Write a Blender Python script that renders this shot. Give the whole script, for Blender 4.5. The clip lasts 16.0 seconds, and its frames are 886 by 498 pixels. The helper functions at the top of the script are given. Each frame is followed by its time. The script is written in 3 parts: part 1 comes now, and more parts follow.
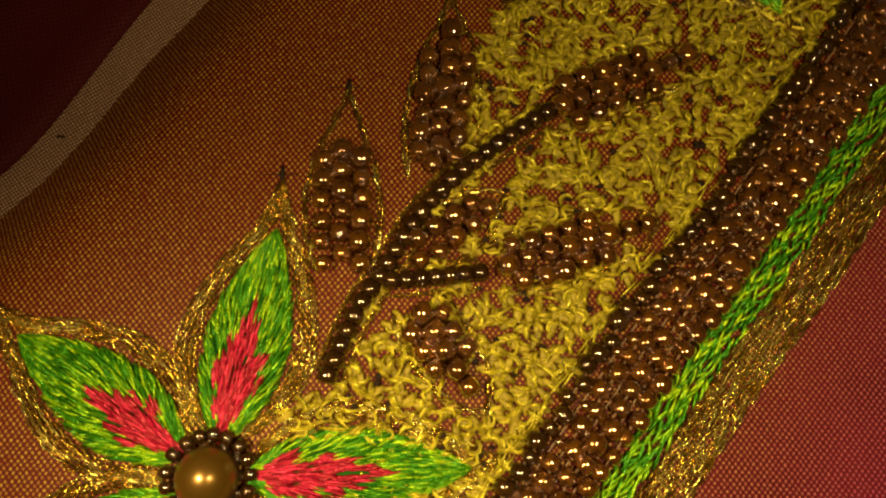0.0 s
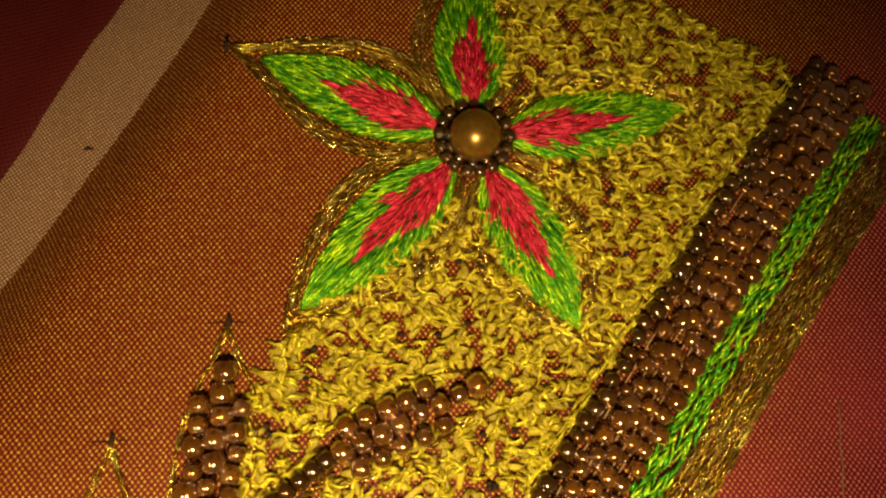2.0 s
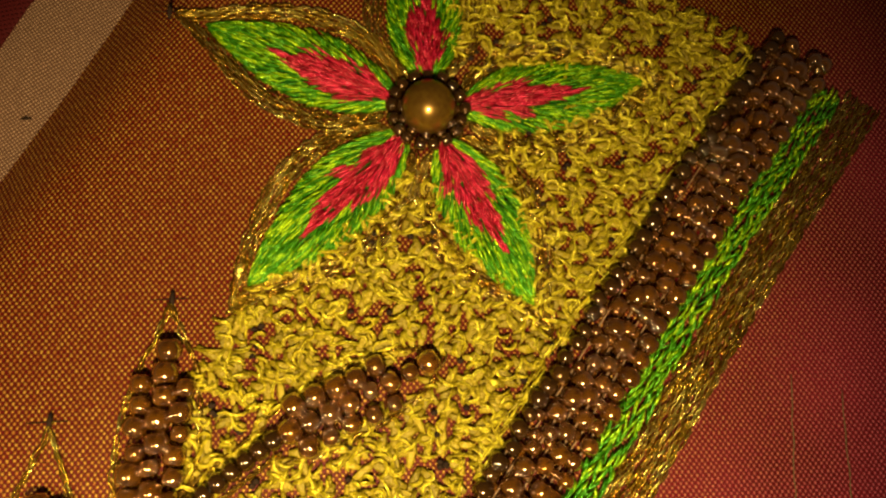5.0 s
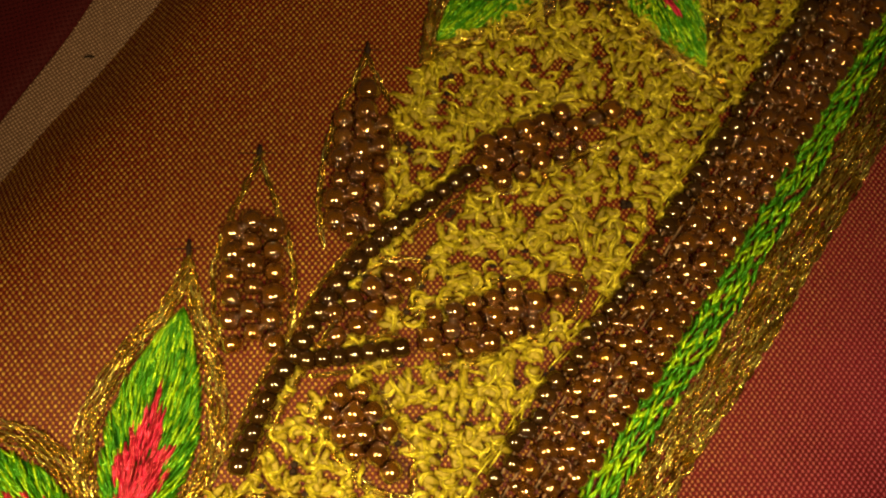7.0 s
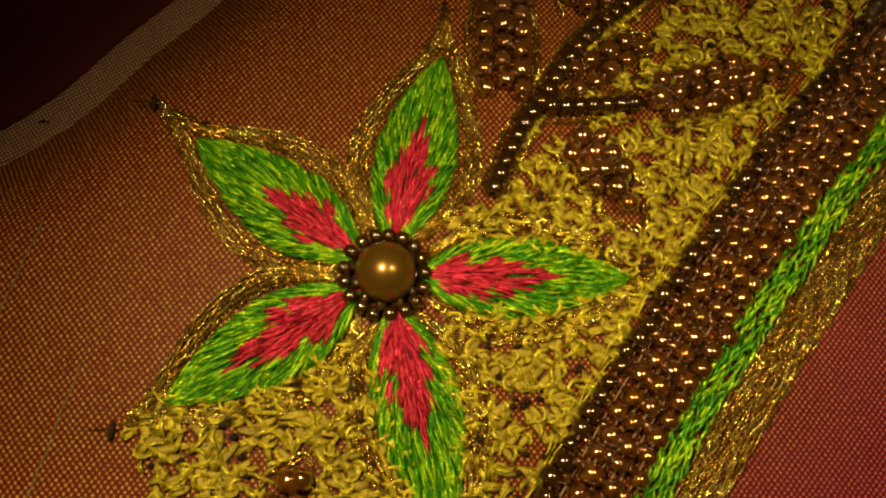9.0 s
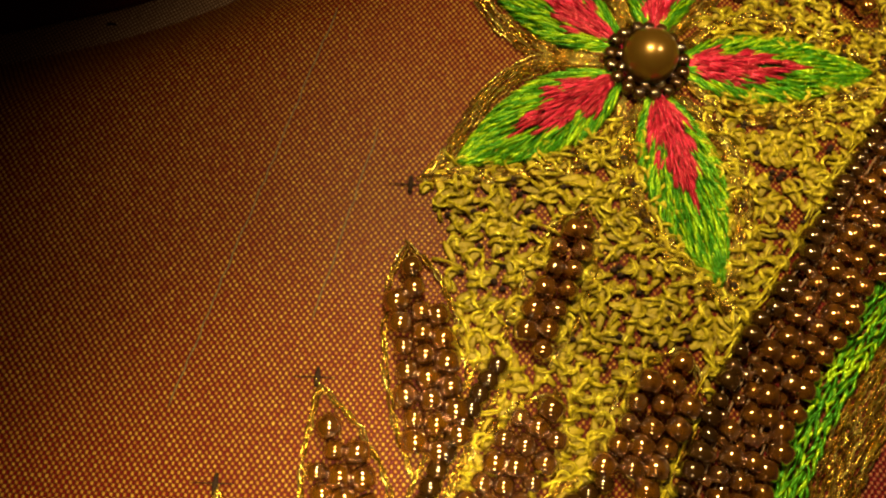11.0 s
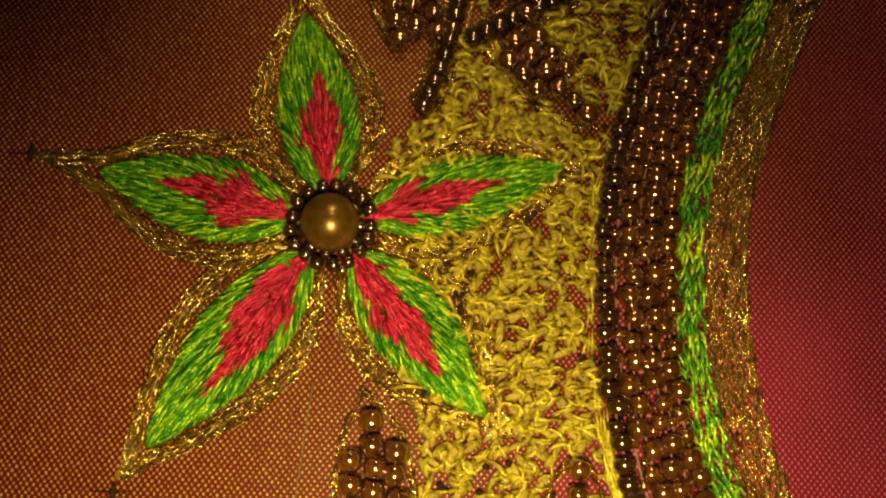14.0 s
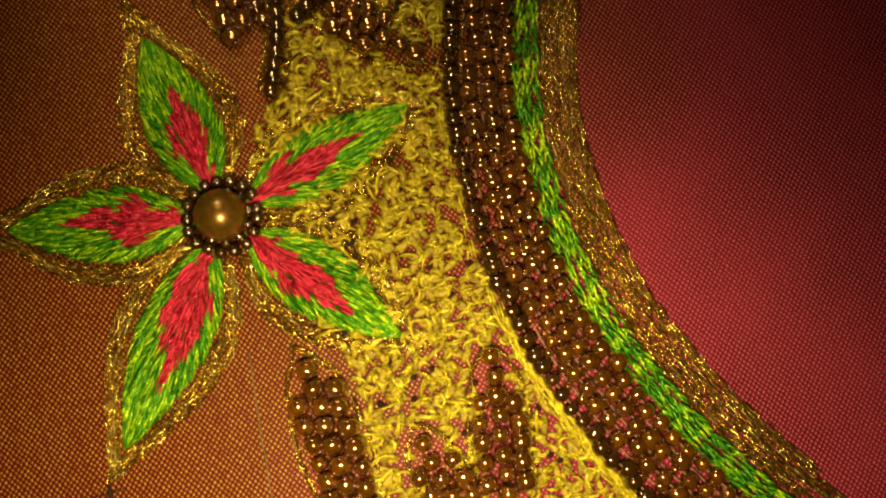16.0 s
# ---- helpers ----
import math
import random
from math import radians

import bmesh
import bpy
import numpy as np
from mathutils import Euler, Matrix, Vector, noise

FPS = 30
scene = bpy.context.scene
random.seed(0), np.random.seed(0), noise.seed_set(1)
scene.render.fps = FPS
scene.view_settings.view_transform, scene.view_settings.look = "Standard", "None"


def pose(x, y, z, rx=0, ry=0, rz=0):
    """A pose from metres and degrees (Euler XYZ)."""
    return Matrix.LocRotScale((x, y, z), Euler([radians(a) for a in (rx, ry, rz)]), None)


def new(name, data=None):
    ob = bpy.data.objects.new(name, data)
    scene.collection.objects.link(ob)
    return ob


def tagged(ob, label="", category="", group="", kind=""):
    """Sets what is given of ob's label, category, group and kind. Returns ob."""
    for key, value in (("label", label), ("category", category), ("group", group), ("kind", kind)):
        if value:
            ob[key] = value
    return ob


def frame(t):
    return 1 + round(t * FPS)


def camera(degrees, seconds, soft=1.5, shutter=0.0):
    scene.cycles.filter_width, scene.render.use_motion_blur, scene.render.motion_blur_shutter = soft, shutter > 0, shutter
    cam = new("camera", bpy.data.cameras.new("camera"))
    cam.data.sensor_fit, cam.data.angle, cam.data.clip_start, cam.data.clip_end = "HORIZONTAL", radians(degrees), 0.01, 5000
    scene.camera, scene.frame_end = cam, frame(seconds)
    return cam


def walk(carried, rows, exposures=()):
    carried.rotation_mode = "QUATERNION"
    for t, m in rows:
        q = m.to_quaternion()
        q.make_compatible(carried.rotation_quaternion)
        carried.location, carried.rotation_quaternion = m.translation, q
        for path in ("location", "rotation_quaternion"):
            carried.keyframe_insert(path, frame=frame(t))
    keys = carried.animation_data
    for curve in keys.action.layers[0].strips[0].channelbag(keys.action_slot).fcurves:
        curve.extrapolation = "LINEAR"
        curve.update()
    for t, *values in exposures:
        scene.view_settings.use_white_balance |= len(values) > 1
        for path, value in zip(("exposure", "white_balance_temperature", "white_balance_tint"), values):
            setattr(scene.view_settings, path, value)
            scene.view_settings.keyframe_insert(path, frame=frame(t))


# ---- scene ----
MM = 0.001
PATH = (  # seconds, place in millimetres, turn in degrees
    (0.0, 19.24, 4.63, 77.18, 12.75, -2.12, -2.41),
    (0.5, 26.01, 10.17, 77.92, 14.37, -1.44, -2.07),
    (1.0, 31.46, 21.79, 80.82, 14.37, -2.53, -3.35),
    (1.5, 37.23, 27.14, 82.57, 15.62, -2.97, -4.16),
    (2.0, 40.57, 36.24, 80.70, 15.15, -3.99, -5.11),
    (2.5, 46.66, 45.30, 77.43, 16.11, -4.05, -5.90),
    (3.0, 53.22, 50.04, 73.25, 16.08, -3.97, -6.53),
    (3.2, 55.43, 49.19, 72.90, 15.87, -3.96, -6.92),
    (5.3, 40.99, 32.46, 79.51, 13.11, -5.89, -5.41),
    (5.5, 39.56, 29.06, 78.69, 13.47, -5.85, -5.71),
    (6.0, 33.17, 19.79, 75.60, 13.90, -6.09, -6.01),
    (6.5, 28.29, 14.16, 74.31, 14.22, -4.77, -5.19),
    (7.0, 24.17, 11.01, 75.01, 13.78, -4.38, -4.63),
    (7.5, 16.97, 1.59, 73.21, 14.30, -5.22, -3.65),
    (8.0, 11.02, -4.34, 73.81, 13.99, -4.96, -2.72),
    (8.5, 5.42, -10.71, 73.46, 14.82, -4.74, -2.25),
    (9.0, -1.02, -17.10, 74.28, 15.35, -4.75, -1.27),
    (9.2, -6.04, -20.15, 72.65, 16.27, -5.86, -1.23),
    (11.3, -25.09, -50.76, 71.87, 17.12, -2.27, 0.92),
    (11.5, -24.41, -56.52, 71.08, 16.92, -2.25, 1.47),
    (12.0, -27.34, -61.56, 73.00, 15.50, -3.41, 1.04),
    (12.5, -31.30, -70.37, 71.92, 14.62, -3.72, 0.99),
    (13.0, -30.61, -79.81, 71.90, 14.56, -2.37, 2.31),
    (13.5, -31.14, -85.64, 70.91, 12.19, -3.01, 2.10),
    (14.0, -29.49, -88.90, 76.33, 10.88, -2.95, 0.68),
    (14.5, -27.98, -95.34, 78.51, 9.25, -2.83, -1.99),
    (15.0, -26.85, -95.73, 79.99, 7.77, -2.57, -5.04),
    (15.5, -26.36, -93.30, 83.38, 6.98, -2.12, -10.17),
    (16.0, -19.79, -92.03, 87.07, 7.04, -1.80, -16.44),
)
cam = camera(60.0, 16.0, soft=2.2)
walk(cam, [(r[0], pose(r[1] * MM, r[2] * MM, r[3] * MM, *r[4:])) for r in PATH],
     exposures=((0.0, 0.66), (0.5, 1.22), (1.5, 2.02), (3.0, 2.36), (5.5, 2.00), (6.5, 1.38), (8.0, 0.50), (9.0, 0.28), (11.5, 0.70), (12.5, -0.18), (13.5, -1.30), (14.5, -1.44), (16.0, -1.24)))

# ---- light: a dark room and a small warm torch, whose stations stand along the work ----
world = bpy.data.worlds.new("dark_room")
scene.world = world
world.use_nodes = True
world.node_tree.nodes["Background"].inputs[0].default_value = (1.0, 0.62, 0.36, 1)
world.node_tree.nodes["Background"].inputs[1].default_value = 0.008
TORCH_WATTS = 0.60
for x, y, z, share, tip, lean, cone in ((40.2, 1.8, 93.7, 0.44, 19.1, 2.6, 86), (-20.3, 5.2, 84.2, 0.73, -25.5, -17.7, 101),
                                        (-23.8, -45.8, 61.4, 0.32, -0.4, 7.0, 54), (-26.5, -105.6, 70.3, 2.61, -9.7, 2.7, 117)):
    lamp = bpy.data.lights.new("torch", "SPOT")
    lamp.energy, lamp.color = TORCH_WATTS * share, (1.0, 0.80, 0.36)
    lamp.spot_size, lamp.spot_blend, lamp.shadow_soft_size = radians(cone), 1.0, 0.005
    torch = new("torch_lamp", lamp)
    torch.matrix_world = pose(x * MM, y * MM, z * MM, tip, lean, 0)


# ---- materials ----
def material(name):
    m = bpy.data.materials.new(name)
    m.use_nodes = True
    return m, m.node_tree.nodes, m.node_tree.links, m.node_tree.nodes["Principled BSDF"]


def mixed(nodes, links, fac, a, b):
    n = nodes.new("ShaderNodeMix")
    n.data_type = "RGBA"
    for slot, value in ((0, fac), (6, a), (7, b)):
        if isinstance(value, (tuple, float, int)):
            n.inputs[slot].default_value = (*value, 1) if isinstance(value, tuple) else value
        else:
            links.new(value, n.inputs[slot])
    return n.outputs[2]


def noise_fac(nodes, links, coords, scale, detail=3.0, lo=0.3, hi=0.7):
    n = nodes.new("ShaderNodeTexNoise")
    n.inputs["Scale"].default_value, n.inputs["Detail"].default_value = scale, detail
    links.new(coords, n.inputs["Vector"])
    r = nodes.new("ShaderNodeMapRange")
    r.inputs[1].default_value, r.inputs[2].default_value = lo, hi
    links.new(n.outputs["Fac"], r.inputs[0])
    return r.outputs[0]


def woven(name, ground, floats, floats_b, pitch, rows, gap, rough, metal, turn=0.0, other=None):
    """Cloth with a staggered weave: floats over a ground thread, in millimetres."""
    m, nodes, links, bsdf = material(name)
    pos = nodes.new("ShaderNodeTexCoord").outputs["Object"]
    wob = nodes.new("ShaderNodeTexNoise")
    wob.inputs["Scale"].default_value = 900
    links.new(pos, wob.inputs["Vector"])
    add = nodes.new("ShaderNodeVectorMath")
    add.operation = "MULTIPLY_ADD"
    links.new(wob.outputs["Color"], add.inputs[0])
    add.inputs[1].default_value = (0.0003, 0.0003, 0)
    links.new(pos, add.inputs[2])
    mp = nodes.new("ShaderNodeMapping")
    mp.inputs["Scale"].default_value = (1000, 1000, 1000)
    mp.inputs["Rotation"].default_value = (0, 0, radians(turn))
    links.new(add.outputs[0], mp.inputs["Vector"])
    # floats stand in staggered rows: peaks of two crossed waves
    axes = nodes.new("ShaderNodeSeparateXYZ")
    links.new(mp.outputs[0], axes.inputs[0])
    waves = []
    for axis, period in ((0, pitch), (1, rows)):
        mul = nodes.new("ShaderNodeMath")
        mul.operation = "MULTIPLY"
        mul.inputs[1].default_value = 2 * math.pi / period
        links.new(axes.outputs[axis], mul.inputs[0])
        cos = nodes.new("ShaderNodeMath")
        cos.operation = "COSINE"
        links.new(mul.outputs[0], cos.inputs[0])
        waves.append(cos.outputs[0])
    both = nodes.new("ShaderNodeMath")
    both.operation = "MULTIPLY"
    links.new(waves[0], both.inputs[0])
    links.new(waves[1], both.inputs[1])
    dots = nodes.new("ShaderNodeMapRange")
    dots.interpolation_type = "SMOOTHSTEP"
    dots.inputs[1].default_value, dots.inputs[2].default_value = gap, gap + 0.85
    links.new(both.outputs[0], dots.inputs[0])
    over = dots.outputs[0]
    pick = noise_fac(nodes, links, mp.outputs[0], 2.4, 2.0, 0.35, 0.65)
    lit, base = mixed(nodes, links, pick, floats, floats_b), ground
    if other:   # the sheen's turn from gold to pink, painted by place on the cloth
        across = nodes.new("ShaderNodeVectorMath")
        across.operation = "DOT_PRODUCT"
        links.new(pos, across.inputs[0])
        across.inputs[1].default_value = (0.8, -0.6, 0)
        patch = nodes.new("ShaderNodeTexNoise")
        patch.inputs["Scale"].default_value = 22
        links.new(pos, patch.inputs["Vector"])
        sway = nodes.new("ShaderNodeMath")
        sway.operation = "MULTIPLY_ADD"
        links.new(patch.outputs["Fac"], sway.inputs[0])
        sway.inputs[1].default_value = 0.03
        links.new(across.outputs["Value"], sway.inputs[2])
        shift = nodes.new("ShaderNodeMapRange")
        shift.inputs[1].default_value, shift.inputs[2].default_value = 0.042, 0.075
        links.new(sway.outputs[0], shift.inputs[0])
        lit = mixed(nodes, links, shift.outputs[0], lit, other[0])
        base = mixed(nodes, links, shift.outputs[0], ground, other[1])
    big = noise_fac(nodes, links, pos, 45, 4)
    streak = nodes.new("ShaderNodeMapping")
    streak.inputs["Scale"].default_value = (2600, 60, 1)
    links.new(pos, streak.inputs["Vector"])
    slub = noise_fac(nodes, links, streak.outputs[0], 1.0, 2, 0.35, 0.75)
    dim = mixed(nodes, links, big, tuple(0.78 * c for c in ground), base)
    tone = mixed(nodes, links, over, dim, lit)
    dull = nodes.new("ShaderNodeMath")
    dull.operation = "MULTIPLY"
    dull.inputs[1].default_value = 0.28
    links.new(slub, dull.inputs[0])
    links.new(mixed(nodes, links, dull.outputs[0], tone, base), bsdf.inputs["Base Color"])
    gloss = nodes.new("ShaderNodeMath")
    gloss.operation = "MULTIPLY"
    gloss.inputs[1].default_value = metal
    links.new(over, gloss.inputs[0])
    links.new(gloss.outputs[0], bsdf.inputs["Metallic"])
    bsdf.inputs["Roughness"].default_value = rough
    bsdf.inputs["Specular IOR Level"].default_value = 0.12
    bump = nodes.new("ShaderNodeBump")
    bump.inputs["Strength"].default_value, bump.inputs["Distance"].default_value = 1.0, 0.00022
    links.new(over, bump.inputs["Height"])
    links.new(bump.outputs[0], bsdf.inputs["Normal"])
    return m


def thread(name, dark, mid, light, rough, metal=0.0, gloss=0.9):
    """Threads whose tone varies strand by strand, with fine twist."""
    m, nodes, links, bsdf = material(name)
    pos = nodes.new("ShaderNodeTexCoord").outputs["Object"]
    rnd = nodes.new("ShaderNodeNewGeometry").outputs["Random Per Island"]
    ramp = nodes.new("ShaderNodeValToRGB")
    ramp.color_ramp.elements[0].color, ramp.color_ramp.elements[1].color = (*dark, 1), (*light, 1)
    e = ramp.color_ramp.elements.new(0.5)
    e.color = (*mid, 1)
    links.new(rnd, ramp.inputs[0])
    grain = noise_fac(nodes, links, pos, 5200, 2, 0.25, 0.75)
    links.new(mixed(nodes, links, grain, ramp.outputs[0], mid), bsdf.inputs["Base Color"])
    bsdf.inputs["Roughness"].default_value, bsdf.inputs["Metallic"].default_value = rough, metal
    bsdf.inputs["Specular IOR Level"].default_value = gloss
    bump = nodes.new("ShaderNodeBump")
    bump.inputs["Strength"].default_value, bump.inputs["Distance"].default_value = 0.8, 0.0001
    links.new(grain, bump.inputs["Height"])
    links.new(bump.outputs[0], bsdf.inputs["Normal"])
    return m


def glassy(name, a, b, rough, metal, coat, clear=0.0):
    m, nodes, links, bsdf = material(name)
    pos = nodes.new("ShaderNodeTexCoord").outputs["Object"]
    rnd = nodes.new("ShaderNodeObjectInfo").outputs["Random"]
    swirl = noise_fac(nodes, links, pos, 1300, 2, 0.42, 0.58)
    tone = mixed(nodes, links, rnd, a, tuple(0.55 * c for c in a))
    links.new(mixed(nodes, links, swirl, tone, b), bsdf.inputs["Base Color"])
    bsdf.inputs["Roughness"].default_value, bsdf.inputs["Metallic"].default_value = rough, metal
    bsdf.inputs["Coat Weight"].default_value, bsdf.inputs["Coat Roughness"].default_value = coat, 0.06
    bsdf.inputs["Coat IOR"].default_value = 1.8
    bsdf.inputs["Transmission Weight"].default_value, bsdf.inputs["IOR"].default_value = clear, 1.55
    return m


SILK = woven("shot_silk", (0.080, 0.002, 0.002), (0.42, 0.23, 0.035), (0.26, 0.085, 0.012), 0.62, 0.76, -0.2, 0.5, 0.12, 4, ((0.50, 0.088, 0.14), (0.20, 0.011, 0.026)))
RED_SILK = woven("plain_red_silk", (0.05, 0.002, 0.003), (0.07, 0.004, 0.004), (0.06, 0.003, 0.003), 0.62, 0.74, 0.1, 0.7, 0.0, 30)
MUSLIN = woven("muslin", (0.12, 0.055, 0.035), (0.55, 0.33, 0.22), (0.40, 0.24, 0.15), 0.5, 0.5, -0.1, 0.85, 0.0, 12)
GREEN = thread("green_silk_thread", (0.004, 0.06, 0.0004), (0.055, 0.25, 0.001), (0.78, 0.95, 0.006), 0.3, 0.5, 0.45)
# petal pad; its dark green paints in the shade between the stitches
GREEN_PAD = thread("green_underlay_shade", (0.005, 0.05, 0.001), (0.006, 0.06, 0.001), (0.008, 0.07, 0.001), 0.7, 0.0, 0.1)
RED = thread("red_silk_thread", (0.13, 0.001, 0.006), (0.34, 0.003, 0.018), (0.95, 0.03, 0.14), 0.3, 0.4, 0.6)
YELLOW = thread("yellow_silk_thread", (0.16, 0.115, 0.003), (0.52, 0.40, 0.007), (1.0, 0.90, 0.09), 0.3, 0.5, 0.6)
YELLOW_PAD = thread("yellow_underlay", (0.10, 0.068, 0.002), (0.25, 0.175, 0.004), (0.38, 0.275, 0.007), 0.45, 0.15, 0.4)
GOLD = thread("gold_metal_thread", (0.07, 0.03, 0.002), (0.42, 0.23, 0.016), (1.0, 0.84, 0.26), 0.15, 0.92)
DARK = thread("dark_thread_and_holes", (0.012, 0.006, 0.004), (0.02, 0.01, 0.006), (0.03, 0.015, 0.01), 0.8, 0.0, 0.1)
SLUB = thread("slub_thread", (0.05, 0.05, 0.004), (0.09, 0.06, 0.006), (0.12, 0.05, 0.01), 0.6)
STRING = thread("bead_string", (0.10, 0.04, 0.01), (0.16, 0.07, 0.02), (0.2, 0.1, 0.03), 0.6)
AMBER = glassy("amber_bead", (0.46, 0.16, 0.007), (0.15, 0.045, 0.003), 0.13, 0.6, 0.9, 0.6)
BRONZE = glassy("bronze_bead", (0.10, 0.04, 0.004), (0.05, 0.018, 0.002), 0.16, 0.7, 0.8)
PEARL = glassy("antique_gold_pearl", (0.24, 0.12, 0.014), (0.16, 0.075, 0.009), 0.30, 0.7, 0.25)


# ---- building helpers; everything below is laid out in millimetres ----
class Soup:
    def __init__(self):
        self.v, self.f, self.n = [], [], 0

    def tube(self, pts, radius, sides=5, flat=1.0, taper=0.55, roll=0.0, twist=0.0):
        p = np.asarray(pts, float)
        k = len(p)
        t = np.gradient(p, axis=0)
        t /= np.linalg.norm(t, axis=1)[:, None] + 1e-9
        s = np.cross(t, (0, 0, 1.0))
        s /= np.linalg.norm(s, axis=1)[:, None] + 1e-9
        u = np.cross(s, t)
        r = np.full(k, radius)
        r[0] = r[-1] = radius * taper
        a = np.arange(sides) * 2 * np.pi / sides
        a = a[None, :] + roll + twist * np.arange(k)[:, None]
        ring = (p[:, None] + r[:, None, None] * (np.cos(a)[:, :, None] * s[:, None] + flat * np.sin(a)[:, :, None] * u[:, None]))
        self.v.append(ring.reshape(-1, 3))
        n = self.n
        for i in range(k - 1):
            for j in range(sides):
                q = (j + 1) % sides
                self.f.append((n + i * sides + j, n + i * sides + q, n + (i + 1) * sides + q, n + (i + 1) * sides + j))
        self.f.append(tuple(n + j for j in range(sides))[::-1])
        self.f.append(tuple(n + (k - 1) * sides + j for j in range(sides)))
        self.n += k * sides

    def mesh(self, name, mat):
        me = bpy.data.meshes.new(name)
        v = np.concatenate(self.v) * MM
        me.from_pydata(v.tolist(), [], self.f)
        me.materials.append(mat)
        if mat is GOLD:   # flat metal strip on the thread glints facet by facet
            me.shade_flat()
        else:
            me.shade_smooth()
        return me


def thing(name, x, y, label, category, group="", kind=""):
    ob = new(name)
    ob.location = (x * MM, y * MM, 0)
    ob.empty_display_size = 0.002
    return tagged(ob, label, category, group, kind)


def part(name, me, parent, label="", m=None):
    ob = new(name, me)
    if parent:
        ob.parent = parent
        up = Matrix.Translation(parent.location)
        if parent.parent:
            up = Matrix.Identity(4)
        ob.matrix_parent_inverse = up.inverted()
    if m is not None:
        ob.matrix_basis = m
    return tagged(ob, label) if label else ob


def bead_mesh(name, radius, half, hole, mat, seg=14, rings=9):
    """A rounded ring bead about its own x axis, with a hole for the string."""
    me = bpy.data.meshes.new(name)
    tube_r = (radius - hole) / 2
    v, f = [], []
    for i in range(seg):
        a = 2 * math.pi * i / seg
        for j in range(rings):
            b = 2 * math.pi * j / rings
            r = hole + tube_r + tube_r * math.cos(b)
            v.append((half * math.sin(b) * MM, r * math.cos(a) * MM, r * math.sin(a) * MM))
            f.append((i * rings + j, i * rings + (j + 1) % rings, (i + 1) % seg * rings + (j + 1) % rings, (i + 1) % seg * rings + j))
    me.from_pydata(v, [], f)
    me.materials.append(mat)
    me.shade_smooth()
    me.update()
    return me


def ball_mesh(name, radius, mat, seg=28, rings=18):
    bm = bmesh.new()
    bmesh.ops.create_uvsphere(bm, u_segments=seg, v_segments=rings, radius=radius * MM)
    me = bpy.data.meshes.new(name)
    bm.to_mesh(me)
    bm.free()
    me.materials.append(mat)
    me.shade_smooth()
    return me


BEAD = bead_mesh("round_bead", 1.14, 0.92, 0.24, AMBER)
SMALL = bead_mesh("small_bead", 0.78, 0.60, 0.18, BRONZE)
FILLER = bead_mesh("gap_filler_bead", 0.72, 0.58, 0.16, AMBER, 10, 7)
ROWBEAD = bead_mesh("flat_bead", 1.05, 0.80, 0.22, BRONZE)
BIG_PEARL = ball_mesh("pearl", 2.95, PEARL)


def place(x, y, z, angle, tilt=0.0, size=1.0):
    return Matrix.LocRotScale((x * MM, y * MM, z * MM), Euler((0, tilt, angle)), (size, size, size))


def resample(pts, step):
    """Even steps along a smooth line through the points."""
    p = np.asarray(pts, float)
    fine = []
    q = np.vstack([2 * p[0] - p[1], p, 2 * p[-1] - p[-2]])
    for i in range(1, len(q) - 2):
        for s in np.linspace(0, 1, 24, endpoint=False):
            fine.append(0.5 * ((2 * q[i]) + (q[i + 1] - q[i - 1]) * s + (2 * q[i - 1] - 5 * q[i] + 4 * q[i + 1] - q[i + 2]) * s * s
                               + (3 * q[i] - q[i - 1] - 3 * q[i + 1] + q[i + 2]) * s ** 3))
    fine = np.array(fine + [p[-1]])
    d = np.r_[0, np.cumsum(np.linalg.norm(np.diff(fine, axis=0), axis=1))]
    at = np.linspace(0, d[-1], max(2, int(round(d[-1] / step)) + 1))
    return np.c_[np.interp(at, d, fine[:, 0]), np.interp(at, d, fine[:, 1])]


def shifted(line, off):
    """The line moved to its right (seen along it) by off."""
    t = np.gradient(line, axis=0)
    t /= np.linalg.norm(t, axis=1)[:, None]
    return line + off * np.c_[t[:, 1], -t[:, 0]]


rng = random.Random(7)


def chain(soup, line, link=1.7, width=0.42, z=0.22, radius=0.11):
    """Chain stitch of metal thread: two strands a link that cross into the next one."""
    line = resample(line, link)
    for a, b in zip(line[:-1], line[1:]):
        d = b - a
        n = np.array((d[1], -d[0])) / (np.linalg.norm(d) + 1e-9)
        for side in (-1, 1):
            w = width * rng.uniform(0.6, 1.25)
            lift = rng.uniform(-0.08, 0.16)
            rock, slip = rng.uniform(-0.34, 0.34), rng.uniform(-0.3, 0.3)
            pts = []
            for s, o in ((-0.12, 0.15), (0.25, 0.8), (0.65, 1.0), (1.12, 0.1)):
                xy = a + d * (s + slip) + n * side * w * o
                pts.append((xy[0], xy[1], z + lift + rock * (s - 0.5) + 0.14 * math.sin(math.pi * min(1, max(0, s))) + rng.uniform(-0.04, 0.04)))
            soup.tube(pts, radius * rng.uniform(0.8, 1.25), 4, 0.85, 0.55, rng.uniform(0, 1.57), rng.uniform(-0.7, 0.7))


# ---- the cloth ----
FOLD = resample(((-120.0, -4.0), (-85.0, 0.0), (-62.0, 5.5), (-48.0, 11.0), (-35.9, 18.8), (-27.5, 27.7), (-20.6, 34.6), (-11.5, 46.3), (-2.9, 56.8), (6.4, 69.9), (13.2, 79.9), (22.0, 94.8), (36.9, 126.3)), 2.0)


def beyond_fold(x, y):
    d = FOLD - np.array((x, y))
    i = int(np.argmin((d ** 2).sum(1)))
    i = min(max(i, 1), len(FOLD) - 2)
    t = FOLD[i + 1] - FOLD[i - 1]
    t = t / np.linalg.norm(t)
    w = np.array((x, y)) - FOLD[i]
    return t[0] * w[1] - t[1] * w[0]


